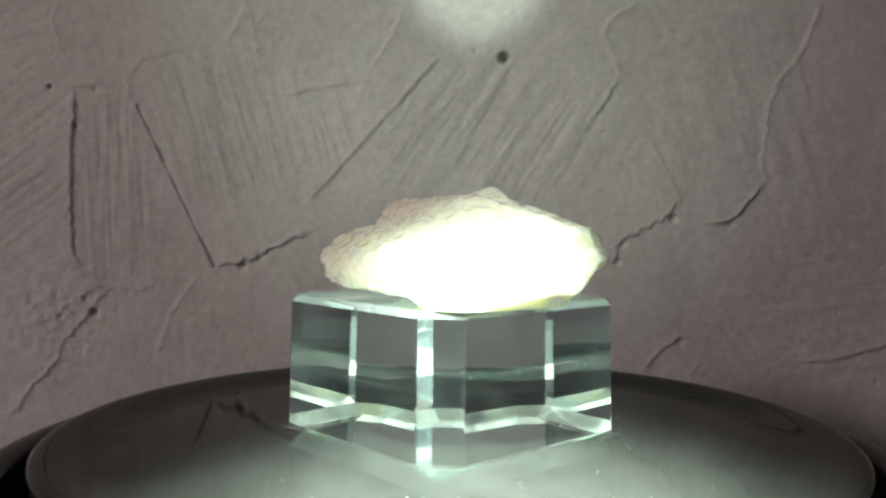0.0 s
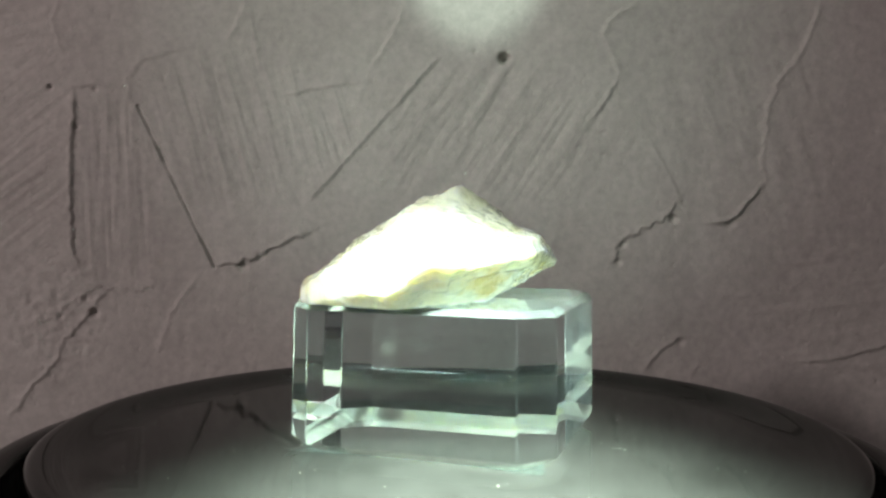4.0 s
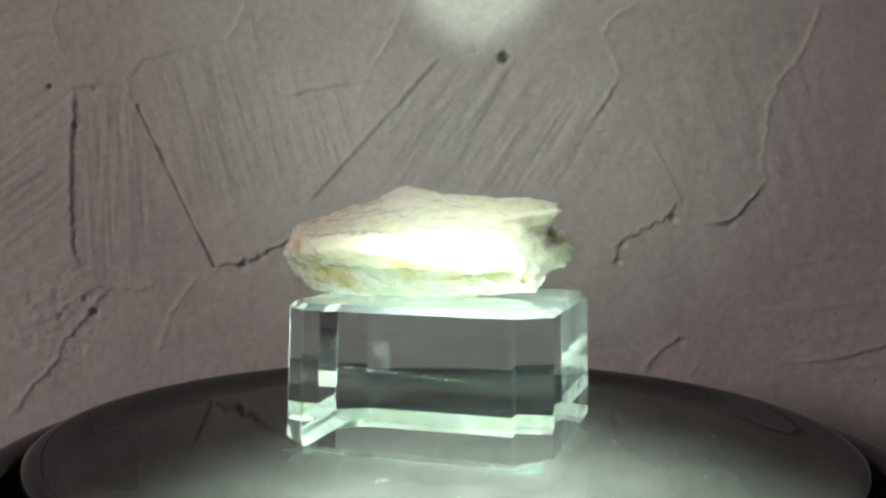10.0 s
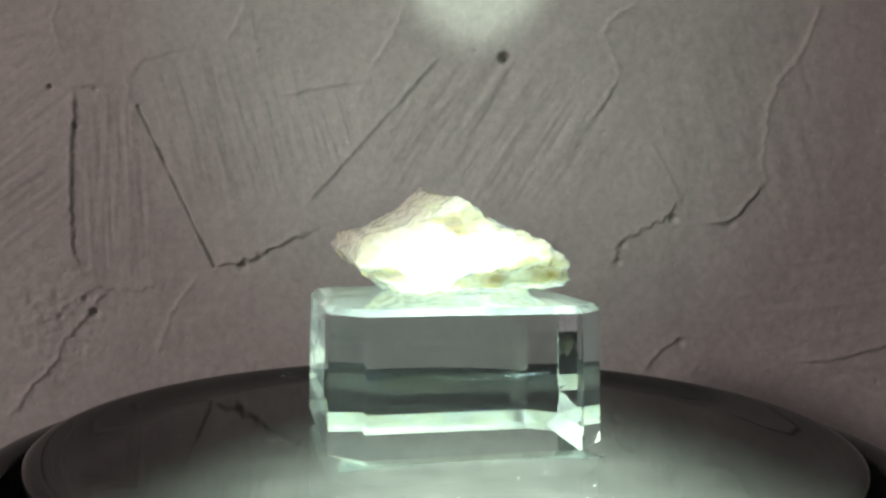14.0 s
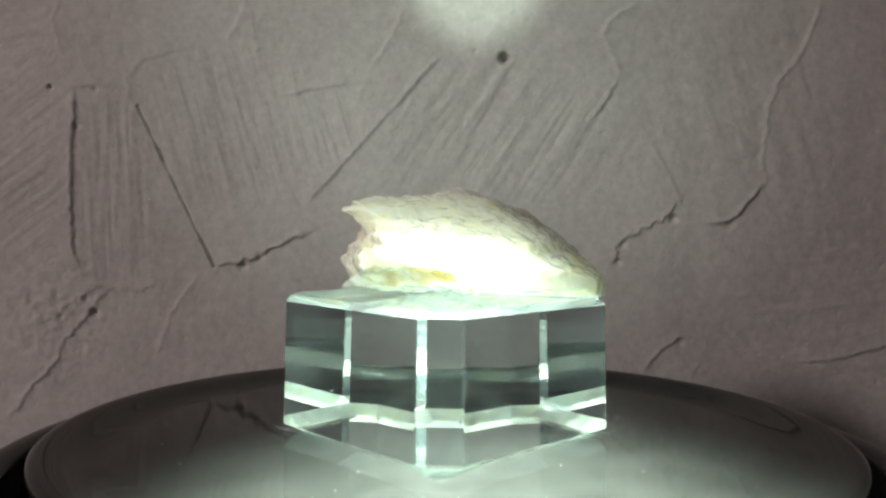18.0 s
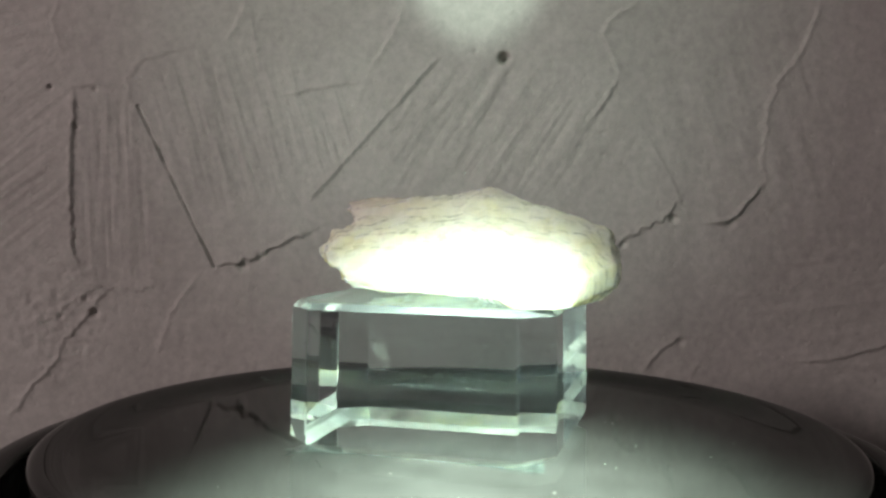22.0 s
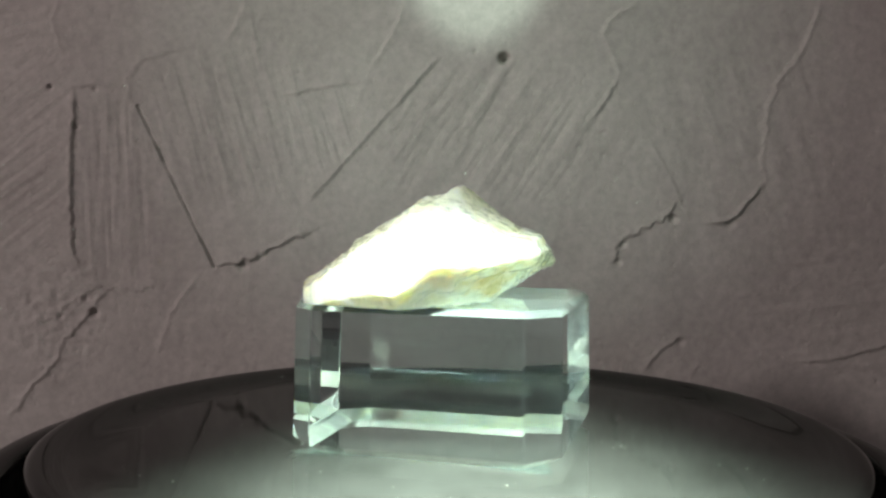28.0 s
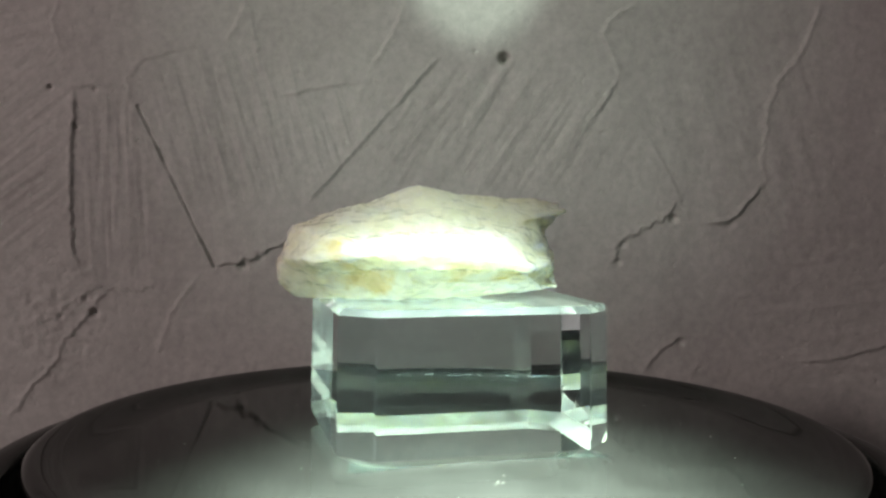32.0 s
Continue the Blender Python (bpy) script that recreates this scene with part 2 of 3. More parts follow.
def relief(X, Z):
    """How far the plaster stands out from the wall, in millimetres, at X, Z in millimetres."""
    h = 0.9 * value_noise(X / 45 + 3, Z / 45 + 7, 11) + 0.35 * value_noise(X / 14, Z / 14, 12)
    h = h + 0.10 * value_noise(X / 4, Z / 4, 13) + 0.05 * value_noise(X / 1.6, Z / 1.6, 14)
    # the drawn edges of the coats
    h += ledge(X, Z, [(-123.8, 21.8), (-125.7, 28.6), (-126.2, 36.2), (-126.0, 53.4), (-126.0, 64.8), (-124.9, 73.4), (-125.4, 81.8)], 1.25, 0.3, 9, 0.25, 21)
    h += groove(X, Z, [(-104.4, 76.7), (-93.6, 53.7), (-78.8, 22.8)], 1.9, 0.40, 22)
    h += ledge(X, Z, [(-78.8, 22.8), (-70.8, 23.6), (-61.2, 27.7), (-44.9, 35.4)], 1.2, 0.5, 10, 0.5, 23)
    h += ledge(X, Z, [(-46.3, 44.5), (-36.5, 56.0), (-17.5, 77.0), (-2.4, 94.1)], 0.85, 0.3, 14, 0.15, 24)
    h += ledge(X, Z, [(-57.4, 80.1), (-44.1, 82.9), (-29.8, 84.8)], 0.6, 0.2, 8, 0.3, 25)
    h += ledge(X, Z, [(-14.0, 112.8), (-19.5, 101.5), (-27.1, 88.2)], 0.4, 0.8, 8, 0.3, 26)
    h += ledge(X, Z, [(86.9, 38.4), (95.4, 39.0), (101.1, 44.7), (107.6, 52.4)], 1.05, 0.6, 8, 0.2, 27)
    h += ledge(X, Z, [(124.1, 113.9), (121.6, 104.5), (117.0, 95.1), (109.7, 85.6), (107.1, 76.2), (105.6, 59.1), (107.6, 52.4)], 0.45, 0.9, 7, 0.4, 28)
    h += ledge(X, Z, [(48.2, 71.9), (52.9, 78.5), (57.4, 87.1)], 0.9, 0.4, 8, 0.25, 29)
    h += ledge(X, Z, [(63.6, 113.4), (54.2, 107.8), (51.1, 102.1), (54.4, 94.6), (57.4, 87.1)], 0.4, 0.9, 6, 0.3, 30)
    h += ledge(X, Z, [(55.6, 24.3), (58.4, 30.1), (61.2, 33.9), (68.8, 37.8), (76.3, 42.1), (79.1, 47.5)], 0.72, 0.6, 8, 0.6, 31)
    h += ledge(X, Z, [(80.1, 44.6), (78.0, 49.3), (73.1, 58.8), (67.2, 69.2)], 0.45, 0.3, 8, 0.2, 32)
    h += ledge(X, Z, [(67.3, -12.2), (73.4, -5.3), (79.0, -0.9), (81.9, -0.5)], 0.85, 0.4, 9, 0.2, 33)
    h += ledge(X, Z, [(119.5, -8.9), (133.0, -7.2), (149.7, -2.8), (163.8, 2.1)], 1.0, 0.2, 9, 0.25, 34)
    h += ledge(X, Z, [(-148.0, -29.5), (-141.1, -19.8), (-133.3, -11.0), (-128.5, -2.2), (-119.7, 8.4), (-113.9, 15.3)], 0.45, 1.2, 9, 0.5, 35)
    h += ledge(X, Z, [(-142.8, 2.5), (-130.3, 6.5), (-122.6, 13.3), (-118.7, 14.8), (-95.7, 15.0)], 0.35, 0.6, 6, 0.9, 36)
    h += ledge(X, Z, [(-84.2, 20.3), (-93.8, 7.7), (-98.8, -6.8)], 0.4, 0.7, 8, 0.3, 37)
    h += ledge(X, Z, [(-67.9, 115.4), (-69.7, 107.7), (-75.4, 99.1)], 0.35, 0.8, 6, 0.3, 38)
    h += ledge(X, Z, [(-28.0, 77.9), (-29.5, 84.5)], 0.5, 0.3, 5, 0.2, 39)
    h += ledge(X, Z, [(84.1, -14.0), (86.9, -8.2)], 0.5, 0.5, 5, 0.2, 40)
    h += ledge(X, Z, [(-106.9, 76.4), (-107.1, 85.7), (-102.9, 91.4), (-87.7, 96.2)], 0.3, 0.6, 7, 0.4, 41)
    h += ledge(X, Z, [(-130.5, 114.0), (-133.5, 104.5), (-130.0, 93.0)], 0.3, 0.8, 6, 0.3, 42)
    h += ledge(X, Z, [(-126.3, 82.6), (-115.0, 83.8)], 0.5, 0.3, 5, 0.5, 43)
    h += ledge(X, Z, [(-62.5, 88.5), (-64.5, 101.0), (-66.5, 112.0)], 0.3, 0.7, 5, 0.3, 44)
    # fields of trowel lines
    h += strokes(X, Z, -145, 104, 22, 16, 6, 0.06, 2.4, 58)
    h += strokes(X, Z, 118, 60, 30, 50, 100, 0.05, 5.0, 59)
    h += strokes(X, Z, -142, 61, 16, 42, 38, 0.068, 1.7, 51)
    h += strokes(X, Z, -111, 46, 14, 35, 92, 0.13, 2.2, 52)
    h += strokes(X, Z, -68, 70, 34, 26, 106, 0.19, 2.6, 53)
    h += strokes(X, Z, -39, 70, 10, 14, 108, 0.19, 2.2, 54)
    h += strokes(X, Z, 14, 68, 42, 26, 57, 0.16, 3.0, 55)
    h += strokes(X, Z, 98, 77, 40, 30, 108, 0.10, 4.0, 56)
    h += strokes(X, Z, 128, 10, 30, 35, 8, 0.07, 3.5, 57)
    # coarse pitted patches
    gate = np.exp(-(((X + 132) / 18) ** 2 + ((Z - 5) / 22) ** 2) ** 2)
    h += gate * (0.30 * value_noise(X / 2.1, Z / 2.1, 61) + 0.25 * np.minimum(value_noise(X / 1.3, Z / 1.3, 62) + 0.2, 0))
    speck = value_noise(X / 1.1, Z / 1.1, 63)
    h -= 0.35 * np.maximum(speck - 0.80, 0) / 0.2
    # single holes
    for x, z, r, deep in ((19.0, 93.7, 1.7, 5.0), (-133.4, 82.7, 0.9, 1.2), (-118.6, 82.2, 0.8, 0.8), (76.7, 40.1, 1.4, 1.8),
                          (-119.7, 6.7, 1.5, 1.8), (-68.9, 22.6, 1.6, 1.2), (-62.9, 26.7, 1.2, 1.0), (9.0, 95.7, 0.7, 0.7),
                          (59.6, 31.7, 1.3, 0.9), (58.4, 25.5, 1.1, 0.8), (96.0, 38.5, 1.6, 0.7), (-122.4, 11.9, 1.0, 0.9),
                          (-131.1, 5.6, 1.0, 0.8), (-124.8, 69.6, 1.0, 0.7), (80.2, -1.9, 1.2, 0.6)):
        h -= deep * np.exp(-(((X - x) ** 2 + (Z - z) ** 2) / (r * r)) ** 1.5)
    return h


def plaster_wall():
    out = np.geomspace(1.0, 9.0, 24)
    xs = np.linspace(-160, 160, 761)
    zs = np.linspace(-42, 122, 391)
    xs = np.concatenate([-160 * out[:0:-1], xs, 160 * out[1:]])
    up = 122 + (out[1:] - 1) * 220
    down = -42 - np.linspace(0.2, 6, 4)
    zs = np.concatenate([down[::-1], zs, up])
    X, Z = np.meshgrid(xs, zs)
    h = relief(X, Z)
    co = np.stack([X, WALL_Y * 1000 - h, Z], -1).reshape(-1, 3) / 1000
    nz, nx = X.shape
    k = np.arange(nz * nx).reshape(nz, nx)
    quads = np.stack([k[:-1, :-1], k[:-1, 1:], k[1:, 1:], k[1:, :-1]], -1).reshape(-1, 4)
    me = bpy.data.meshes.new("wall_north")
    me.vertices.add(len(co))
    me.vertices.foreach_set("co", co.ravel())
    me.loops.add(quads.size)
    me.loops.foreach_set("vertex_index", quads.ravel())
    me.polygons.add(len(quads))
    me.polygons.foreach_set("loop_start", np.arange(0, quads.size, 4))
    me.update(calc_edges=True)
    me.validate()
    me.polygons.foreach_set("use_smooth", [True] * len(me.polygons))
    me.materials.append(PLASTER)
    ob = new("wall_north", me)
    tagged(ob, "rough grey trowelled plaster wall with ridges and pits", "wall", kind="structure")
    back = bmesh.new()
    box(back, -1.44, 1.44, WALL_Y + 0.006, WALL_Y + 0.08, -0.9, 1.9)
    part("backing", back, ROOM, ob)


plaster_wall()


# ---- the room round it, out of view ----
def room():
    for name, b, label, cat, mat in (
            ("wall_south", (-1.5, 1.5, -2.2, -2.1, -0.9, 1.9), "plain painted room wall", "wall", ROOM),
            ("wall_west", (-1.6, -1.5, -2.2, 0.2, -0.9, 1.9), "plain painted room wall", "wall", ROOM),
            ("wall_east", (1.5, 1.6, -2.2, 0.2, -0.9, 1.9), "plain painted room wall", "wall", ROOM),
            ("ceiling", (-1.6, 1.6, -2.2, 0.2, 1.9, 2.0), "plain painted ceiling", "ceiling", ROOM),
            ("floor", (-1.6, 1.6, -2.2, 0.2, -1.0, -0.9), "plain grey floor", "floor", ROOM)):
        bm = bmesh.new()
        box(bm, *b)
        tagged(new(name, mesh_of(name, bm, mat)), label, cat, kind="structure")


room()


def tabletop():
    top = new("table")
    tagged(top, "plain grey laminate table top under the turntable", "table")
    bm = bmesh.new()
    box(bm, -0.6, 0.6, -0.62, 0.110, -0.074, -0.048)
    bmesh.ops.bevel(bm, geom=bm.edges[:], offset=0.003, segments=2, affect="EDGES")
    part("tabletop", bm, TABLE, top)
    for x in (-0.55, 0.55):
        for y in (-0.57, 0.05):
            bm = bmesh.new()
            box(bm, x - 0.025, x + 0.025, y - 0.025, y + 0.025, -0.9, -0.074)
            part("leg", bm, TABLE, top)


tabletop()


# ---- the turntable ----
DISH = -0.0020                        # the flat middle of the plate lies this much under its rim


def turntable():
    base = new("turntable")
    tagged(base, "black round motorised display turntable with glossy plate", "turntable")
    bm = bmesh.new()
    lathe(bm, [(0, -0.048), (0.0862, -0.048), (0.0877, -0.046), (0.0877, -0.0054), (0.0873, -0.0048), (0.0865, -0.0046),
               (0.0822, -0.0046), (0.0816, -0.0050), (0.0814, -0.0060), (0.0814, -0.020), (0, -0.020)])
    part("ring_body", bm, PLATE, base, "black plastic ring round the plate", True)
    bm = bmesh.new()
    lathe(bm, [(0, -0.0199), (0.010, -0.0199), (0.010, -0.0064), (0, -0.0064)], 48)
    part("spindle", bm, BLACK, base)
    bm = bmesh.new()
    # the plate is seated a hair off its axis
    lathe(bm, [(0, -0.0064), (0.0700, -0.0064), (0.0742, -0.0044), (0.0758, -0.0035), (0.0767, -0.0024), (0.0769, -0.0014), (0.0767, -0.0006),
               (0.0760, -0.0001), (0.0752, 0.0), (0.0742, DISH * 0.03), (0.0726, DISH * 0.14), (0.0706, DISH * 0.34), (0.0682, DISH * 0.62),
               (0.0658, DISH * 0.84), (0.0636, DISH * 0.96), (0.0618, DISH), (0.03, DISH), (0, DISH)], 256, 0.0004, 0.0)
    plate = part("plate", bm, PLATE, base, "glossy black turning plate, dusty", True)
    return base, plate


TURNTABLE, TURN_PLATE = turntable()


# ---- the crystal block ----
BLOCK_TOP = 0.02555
FOOT, RIM = 0.0036, 0.0020            # width and height of the bevelled rim at the foot


def crystal_block():
    bm = bmesh.new()
    rings = []
    # bottom face, foot of the walls, head of the walls, top face: the rims are ground off at 45 degrees
    for z, inset, grow in ((DISH + 0.00022, FOOT, 1.006), (DISH + 0.00022 + RIM, 0.0, 1.006), (BLOCK_TOP - 0.0012, 0.0, 0.992), (BLOCK_TOP, 0.0012, 0.992)):
        a, c = 0.025 * grow - inset, 0.00563 - 0.586 * inset
        b = a - c
        ring = [(b, -a), (a, -b), (a, b), (b, a), (-b, a), (-a, b), (-a, -b), (-b, -a)]
        rings.append([bm.verts.new((x + 0.0007, y + 0.0001, z)) for x, y in ring])
    bm.faces.new(rings[0][::-1]).material_index = 5
    bm.faces.new(rings[3]).material_index = 6
    for n in range(3):
        for k in range(8):
            j = (k + 1) % 8
            f = bm.faces.new([rings[n][k], rings[n][j], rings[n + 1][j], rings[n + 1][k]])
            f.material_index = (1, 4 if k % 2 == 0 else 0, 3)[n]
    bm.edges.ensure_lookup_table()
    uprights = [bm.edges.get((rings[1][k], rings[2][k])) for k in range(8)]
    made = bmesh.ops.bevel(bm, geom=uprights, offset=0.0002, segments=1, affect="EDGES")
    for f in made["faces"]:
        f.material_index = 2
    ob = new("glass_block", mesh_of("glass_block", bm, GLASS))
    ob.data.materials.append(PALE_RIM)
    ob.data.materials.append(BLUNT_EDGE)
    ob.data.materials.append(TOP_EDGE)
    ob.data.materials.append(CUT_CORNER)
    ob.data.materials.append(DUSTY_FOOT)
    ob.data.materials.append(DUSTY_TOP)
    ob.visible_shadow = False
    return tagged(ob, "clear crystal glass block with cut corners on black plate", "glass block")


BLOCK = crystal_block()


def chips():
    """Small bright nicks along the middle of the upright faces: bearing of the face, place along it and height (mm), count, spread (mm), slope."""
    rng = random.Random(8)
    flakes = []
    for k in range(5):
        bm = bmesh.new()
        wide, high = rng.uniform(0.00006, 0.00026), rng.uniform(0.00003, 0.00009)
        rim = [bm.verts.new((wide * math.cos(a) * rng.uniform(0.6, 1.1), 0.0, high * math.sin(a) * rng.uniform(0.6, 1.1))) for a in (0.0, 1.1, 2.2, 3.1, 4.2, 5.3)]
        tip = bm.verts.new((0, -0.00006, 0))
        back = bm.verts.new((0, 0.00006, 0))
        for a, b in zip(rim, rim[1:] + rim[:1]):
            bm.faces.new([a, b, tip])
            bm.faces.new([b, a, back])
        bmesh.ops.recalc_face_normals(bm, faces=bm.faces)
        flakes.append(mesh_of("chip", bm, CHIPPED))
    for bearing, along, high, count, run, slope in (
            (-90, 11.0, 13.6, 9, 2.2, 0.12), (-90, -6.5, 14.6, 8, 1.8, 0.12), (0, 12.5, 14.0, 2, 2.6, 0.12), (90, 11.0, 14.0, 9, 2.4, 0.12),
            (180, 10.0, 13.4, 9, 1.8, 0.12), (90, -12.0, 11.5, 4, 1.4, 0.12), (180, -8.0, 9.0, 4, 3.0, 0.12), (-90, 4.0, 21.0, 3, 1.5, 0.12),
            (0, -9.0, 8.0, 5, 5.0, 0.12), (180, 0.0, 19.0, 3, 5.0, 0.12), (90, 0.0, 8.0, 3, 7.0, 0.12),
            # long level scratches across the faces
            (-90, 1.0, 14.7, 40, 8.5, 0.0), (0, 2.0, 14.0, 40, 8.5, -0.055), (90, 8.0, 13.9, 20, 3.5, 0.05), (180, 8.0, 12.0, 24, 5.5, 0.0)):
        for _ in range(count):
            ob = new("chip", rng.choice(flakes))
            ob.parent = BLOCK
            ob.visible_shadow = False
            u = min(18.0, max(-18.0, along + rng.gauss(0, run))) / 1000
            z = (high + rng.gauss(0, 0.22 if slope == 0.12 else 0.07) + slope * (u * 1000 - along)) / 1000
            out = 0.025 * (1.006 - 0.014 * z / BLOCK_TOP)
            ob.matrix_local = pose(0.0007, 0.0001, 0) @ pose(0, 0, 0, 0, 0, bearing + 90) @ pose(u, -out, z, 0, rng.uniform(-35, 25) if slope == 0.12 else rng.uniform(-3, 3), 0) @ Matrix.Diagonal((0.8, 0.6, 0.6, 1) if slope == 0.12 else (2.6, 0.35, 0.30, 1))


chips()


def drops():
    """Clear drops of hardened glue that cling to the ground edge round the top face: bearing and distance from the middle of the block (mm), radius."""
    for x, y, r in ((18.8, 24.2, 0.42), (0.3, 24.2, 0.44), (-24.2, 19.0, 0.42), (-24.2, -17.4, 0.40), (21.5, 21.8, 0.36)):
        bm = bmesh.new()
        bmesh.ops.create_uvsphere(bm, u_segments=20, v_segments=12, radius=r / 1000, matrix=Matrix.Diagonal((1, 1, 0.8, 1)))
        ob = part("glue_drop", bm, GLASS, BLOCK, "clear drop of hardened glue", True)
        ob.visible_shadow = False
        ob.matrix_local = pose(x / 1000 + 0.0007, y / 1000 + 0.0001, BLOCK_TOP - 0.0004)


drops()


def plastic_sheet():
    """A square of clear film left under the block; its corners stick out past the cut corners and curl."""
    bm = bmesh.new()
    n, half = 40, 0.0242
    rng = random.Random(3)
    curl = [rng.uniform(0.00025, 0.00045) for _ in range(4)]
    grid = {}
    for layer in (0, 1):
        for i in range(n + 1):
            for j in range(n + 1):
                x, y = half * (2 * i / n - 1), half * (2 * j / n - 1)
                x, y = x * (0.86 + 0.14 * (y / half) ** 2), y * (0.86 + 0.14 * (x / half) ** 2)
                out = max(0.0, abs(x) + abs(y) - 0.0440) / 0.0036
                k = (x > 0) + 2 * (y > 0)
                wave = 0.00025 * noise.noise((x * 400, y * 400, 2.0)) if out > 0 else 0.0
                z = DISH + 0.00006 + layer * 0.00009 + curl[k] * out * out + abs(wave) * out
                grid[layer, i, j] = bm.verts.new((x + 0.0007, y + 0.0001, z))
    for i in range(n):
        for j in range(n):
            bm.faces.new([grid[1, i, j], grid[1, i + 1, j], grid[1, i + 1, j + 1], grid[1, i, j + 1]])
            bm.faces.new([grid[0, i, j + 1], grid[0, i + 1, j + 1], grid[0, i + 1, j], grid[0, i, j]])
    for a in range(n):
        for p, q in (((a, 0), (a + 1, 0)), ((n, a), (n, a + 1)), ((a + 1, n), (a, n)), ((0, a + 1), (0, a))):
            bm.faces.new([grid[0, p[0], p[1]], grid[0, q[0], q[1]], grid[1, q[0], q[1]], grid[1, p[0], p[1]]])
    ob = new("plastic_film", mesh_of("plastic_film", bm, FILM))
    ob.visible_shadow = False
    return tagged(ob, "thin clear plastic film square with curled corners under glass block", "plastic film")


SHEET = plastic_sheet()


# ---- the stone ----
HEART = Vector((0.0, -0.0043, 0.0338))
BLANK = bmesh.new()


def lump(middle, *faces):
    """One crystal of the stone: the body that its cleavage faces bound, each with a bearing, a rise (degrees) and a distance from the middle (mm)."""
    f = np.array(faces, float)
    az, el = np.radians(f[:, 0]), np.radians(f[:, 1])
    n = np.stack([np.cos(el) * np.cos(az), np.cos(el) * np.sin(az), np.sin(el)], 1)
    d = f[:, 2] + n @ np.array(middle)
    sides = np.array(((1, 0, 0), (-1, 0, 0), (0, 1, 0), (0, -1, 0), (0, 0, 1), (0, 0, -1)), float)
    n, d = np.concatenate([n, sides]), np.concatenate([d, (40, 40, 40, 40, 60, -BLOCK_TOP * 1000 - 0.05)])
    made = []
    for trio in itertools.combinations(range(len(n)), 3):
        m = n[list(trio)]
        if abs(np.linalg.det(m)) > 1e-3:
            q = np.linalg.solve(m, d[list(trio)])
            if (n @ q - d).max() < 1e-4:
                made.append(BLANK.verts.new(Vector(q) / 1000 - HEART))
    bmesh.ops.convex_hull(BLANK, input=made)


# ten crystals grown together
lump((-9.4, 13.7, 32.6), (143, 72, 6.1), (102, -46, 5.7), (-160, 48, 5.2), (-121, -55, 6.3), (70, 21, 10.2),
     (122, -80, 4.8), (129, -23, 7.6), (125, 44, 7.4), (-19, 7, 14.1), (-112, 50, 14.0))
lump((0.3, -9.0, 39.9), (-160, 38, 9.8), (-105, -54, 12.7), (156, 64, 5.1), (98, -52, 10.1), (-32, -18, 9.5),
     (-162, 62, 4.2), (13, 52, 8.6), (-148, 58, 5.3), (-50, 57, 6.9), (-15, 43, 7.7))
lump((3.9, -9.3, 29.1), (155, 72, 8.0), (-46, 66, 10.2), (-25, -82, 4.2), (44, -48, 9.2), (142, -48, 11.0),
     (174, -77, 3.6), (31, -4, 10.4), (-131, -38, 8.6), (-32, -45, 8.4), (-1, -62, 6.2))
lump((-11.2, -0.6, 32.1), (-4, 13, 15.4), (-161, 57, 6.5), (173, 33, 8.2), (167, 69, 6.7), (165, -85, 5.3),
     (175, -12, 10.6), (-70, 8, 14.9), (170, 55, 6.8), (-123, -62, 12.9), (75, -30, 11.7))
lump((12.8, -1.1, 34.5), (38, 39, 8.0), (1, -63, 6.8), (122, -40, 7.6), (0, -42, 6.4), (-15, 79, 5.0),
     (-81, -59, 9.0), (-139, 69, 7.0), (14, 71, 4.9), (-12, 41, 9.5), (11, 29, 6.6))
lump((0.1, -24.7, 33.5), (-95, 20, 7.6), (-132, -85, 7.1), (-102, -48, 7.0), (-15, 64, 9.5), (-141, 44, 5.7),
     (-1, -39, 8.8), (-73, 71, 7.6), (126, 19, 6.8), (-61, -51, 6.7), (-61, 25, 9.6))
lump((-12.3, -16.2, 30.6), (-158, -44, 9.0), (-153, 52, 4.8), (123, 38, 2.3), (-101, -50, 8.4), (101, -51, 11.8),
     (-70, -77, 5.7), (-150, 80, 7.2), (-124, 38, 8.5), (159, -84, 4.0), (-23, -12, 13.8))
lump((11.8, -18.0, 35.6), (161, -44, 5.1), (-40, 6, 7.8), (-91, 43, 7.6), (-34, 65, 4.7), (-60, -52, 8.0),
     (-27, -62, 5.2), (33, 13, 7.7), (-159, 71, 8.5), (-9, 62, 4.0))
lump((1.8, 8.9, 39.5), (172, 80, 5.5), (-160, 55, 10.0), (7, -42, 11.2), (13, 51, 5.7), (-170, -59, 10.9),
     (-32, 65, 8.4), (114, -13, 10.9), (-112, -44, 20.1), (36, -44, 5.4), (170, 53, 5.0))
lump((6.0, 10.9, 30.6), (-35, 28, 9.4), (-144, -60, 7.4), (40, -17, 8.9), (42, 39, 8.7), (0, -60, 6.5),
     (67, 22, 8.2), (148, 47, 9.7), (-61, 58, 8.5), (142, -60, 4.6), (45, -83, 4.6))


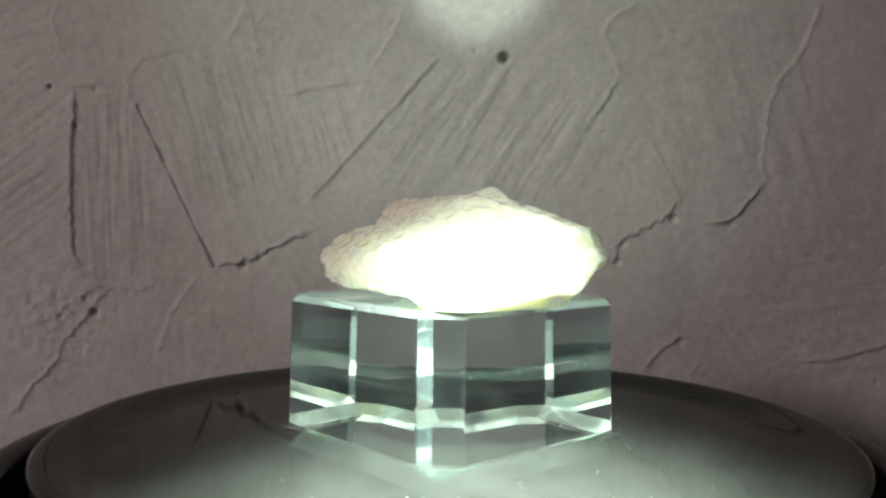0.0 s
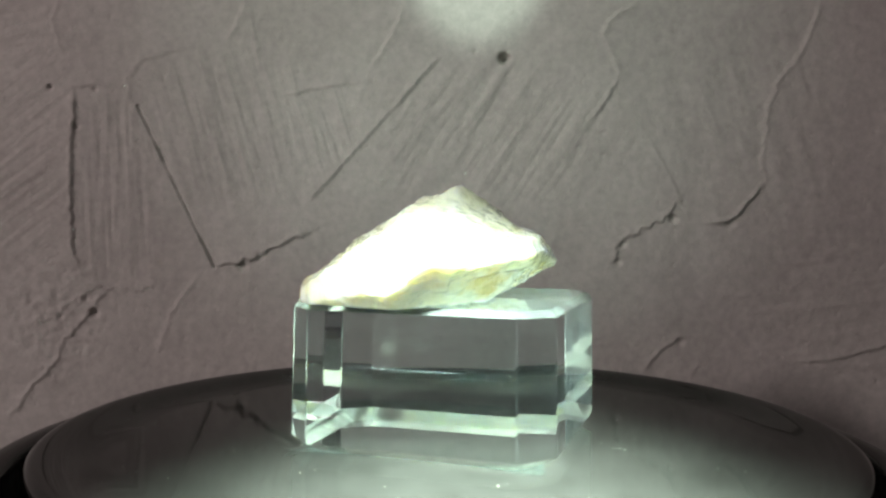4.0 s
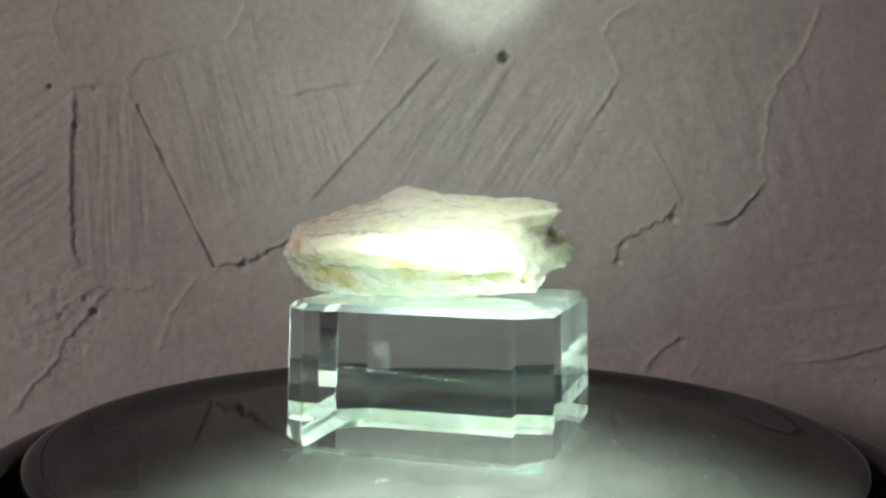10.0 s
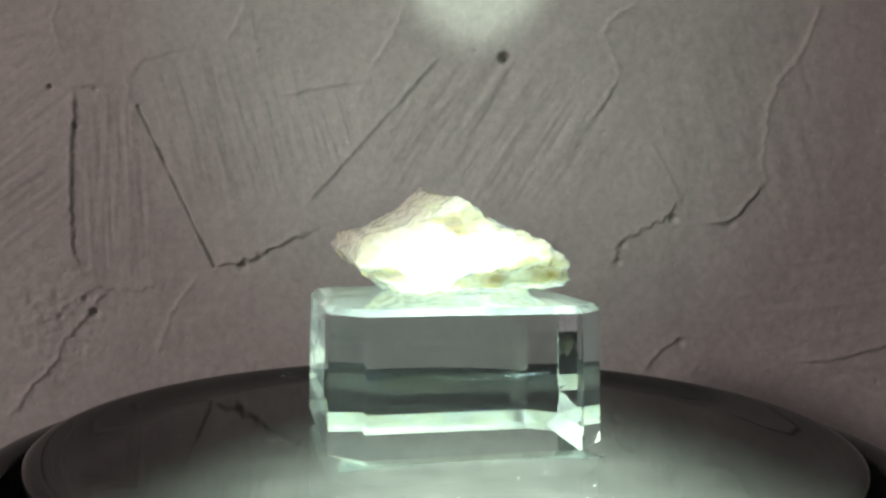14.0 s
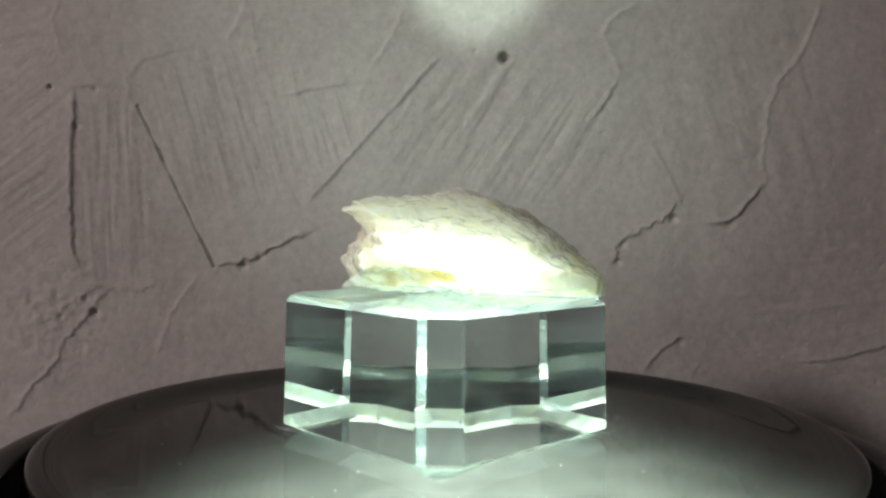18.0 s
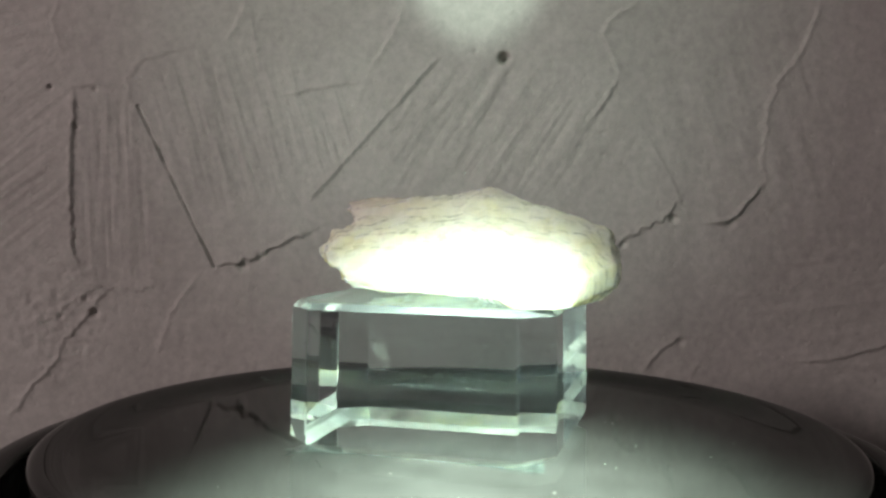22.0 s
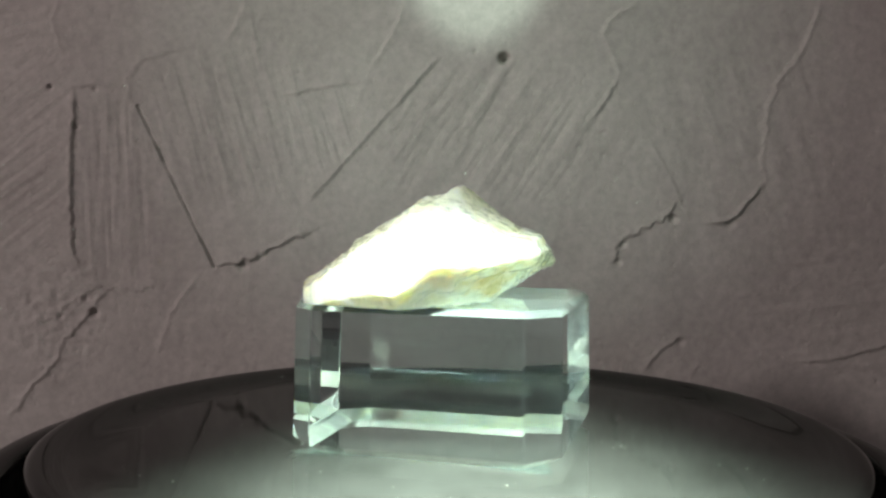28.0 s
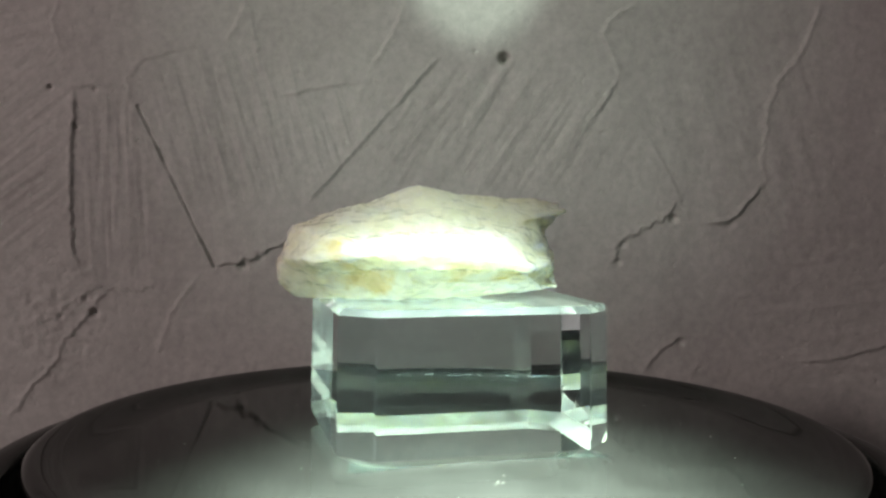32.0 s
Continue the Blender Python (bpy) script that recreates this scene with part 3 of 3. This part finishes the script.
def stone():
    for v in [v for v in BLANK.verts if not v.link_faces]:
        BLANK.verts.remove(v)
    bmesh.ops.recalc_face_normals(BLANK, faces=BLANK.faces)
    # an even skin over the lumps, on which the fine relief sits
    rough = new("stone_blank", mesh_of("stone_blank", BLANK, STONE))
    skin = rough.modifiers.new("skin", "REMESH")
    skin.mode, skin.voxel_size = "VOXEL", 0.00027
    bpy.context.view_layer.update()
    me = bpy.data.meshes.new_from_object(rough.evaluated_get(bpy.context.evaluated_depsgraph_get()))
    bpy.data.objects.remove(rough)
    me.name = "stone"
    bm = bmesh.new()
    bm.from_mesh(me)
    for _ in range(3):
        bmesh.ops.smooth_vert(bm, verts=bm.verts, factor=0.5, use_axis_x=True, use_axis_y=True, use_axis_z=True)
    bm.normal_update()
    # splintered layers along the stone, small cleavage faces, a knobbly broken end and a sugary grain
    moved = []
    for v in bm.verts:
        q = v.co * 1000
        level = q[2] + 0.10 * q[0] - 0.05 * q[1] + 1.6 * noise.noise(q * 0.08)
        layer = noise.noise((level * 0.42, q[0] * 0.07, q[1] * 0.045)) + 0.5 * noise.noise((level * 1.05, q[0] * 0.16, q[1] * 0.07 + 5))
        steep = 1 - 0.75 * abs(v.normal[2])
        end = min(1.0, max(0.0, (q[1] / q.length - 0.45) * 2.4))
        # plates that stand out one over the other, most at the broken end
        stack = (level * 0.36 + 0.35 * noise.noise(q * 0.16)) % 1.0
        stack = min(stack / 0.85, (1.0 - stack) / 0.15) - 0.5
        flaky = 0.12 + 0.88 * end
        knob = noise.voronoi(Vector((q[0] * 0.30, q[1] * 0.12, q[2] * 0.42)))[0]
        lumps = noise.noise((q[0] * 0.42, q[1] * 0.26, q[2] * 0.60 + 11)) + 0.6 * noise.noise((q[0] * 0.95, q[1] * 0.60, q[2] * 1.3 + 23))
        # the underside draws in below a crease along the eastern flank and the broken end
        side = 0.5 + 0.5 * math.cos(math.atan2(q[1], q[0]) - 0.95)
        side = min(1.0, max(0.0, (side - 0.45) / 0.25))
        under = min(1.0, max(0.0, (-1.9 + 0.9 * noise.noise(q * 0.12) - q[2]) / 1.3)) * side * min(1.0, steep * 1.4)
        push = steep * (0.55 * layer + 0.42 * flaky * stack) + 0.25 * noise.noise(q * 0.22)
        push += 0.34 * lumps - 1.9 * under + end * 0.9 * (0.40 - min(0.9, knob[0] * 1.1))
        # the long end stands on its full foot
        foot = min(1.0, max(0.0, (math.cos(math.atan2(q[1], q[0]) + 2.03) - 0.79) / 0.12))
        sink = Vector((0.0, 0.0, -4.8 * foot * min(0.7, max(0.0, -v.normal[2]))))
        moved.append((q + v.normal * push + sink) / 1000 + HEART)
    for v, q in zip(bm.verts, moved):
        v.co = q
    for _ in range(2):
        bmesh.ops.smooth_vert(bm, verts=bm.verts, factor=0.5, use_axis_x=True, use_axis_y=True, use_axis_z=True)
    for v in bm.verts:
        v.co.z = max(v.co.z, BLOCK_TOP + 0.0001)
    ob = new("stone", mesh_of("stone", bm, STONE, True))
    return tagged(ob, "rough white quartz stone with yellowish seams on glass block", "stone")


ROCK = stone()


# ---- dust on the plate ----
def dust():
    rng = random.Random(5)
    bm = bmesh.new()
    for k in range(46):
        r, a = 0.028 + 0.033 * rng.random() ** 0.8, rng.uniform(0, 2 * math.pi)
        s = rng.uniform(0.00003, 0.00011)
        m = Matrix.Translation((r * math.cos(a), r * math.sin(a), DISH + s * 0.5)) @ Matrix.Rotation(rng.uniform(0, 6), 4, "Z") @ Matrix.Diagonal((s * rng.uniform(0.8, 2), s, s * 0.6, 1))
        bmesh.ops.create_icosphere(bm, subdivisions=1, radius=1.0, matrix=m)
    # crumbs of the stone, fallen beside the block
    for k in range(6):
        s = rng.uniform(0.00004, 0.00010)
        m = Matrix.Translation((0.0312 + rng.gauss(0, 0.0022), rng.gauss(0.0005, 0.0035), DISH + s * 0.5)) @ Matrix.Rotation(rng.uniform(0, 6), 4, "Z") @ Matrix.Diagonal((s * rng.uniform(0.8, 2.5), s, s * 0.6, 1))
        bmesh.ops.create_icosphere(bm, subdivisions=1, radius=1.0, matrix=m)
    ob = new("dust", mesh_of("dust", bm, DUST, True))
    return tagged(ob, "pale dust specks and crumbs on black plate", "dust", kind="stuff")


SPECKS = dust()


# ---- what turns ----
def motions():
    times = [0.5 * k for k in range(int(SECONDS * 2) + 1)]
    rows = [(t, pose(0, 0, 0, 0, 0, START + SPEED * t)) for t in times]
    walk(BLOCK, rows)
    walk(ROCK, rows)
    walk(SHEET, rows)
    walk(SPECKS, rows)
    walk(TURN_PLATE, [(t, pose(0, 0, 0, 0, 0, SPEED * t)) for t in times])


motions()
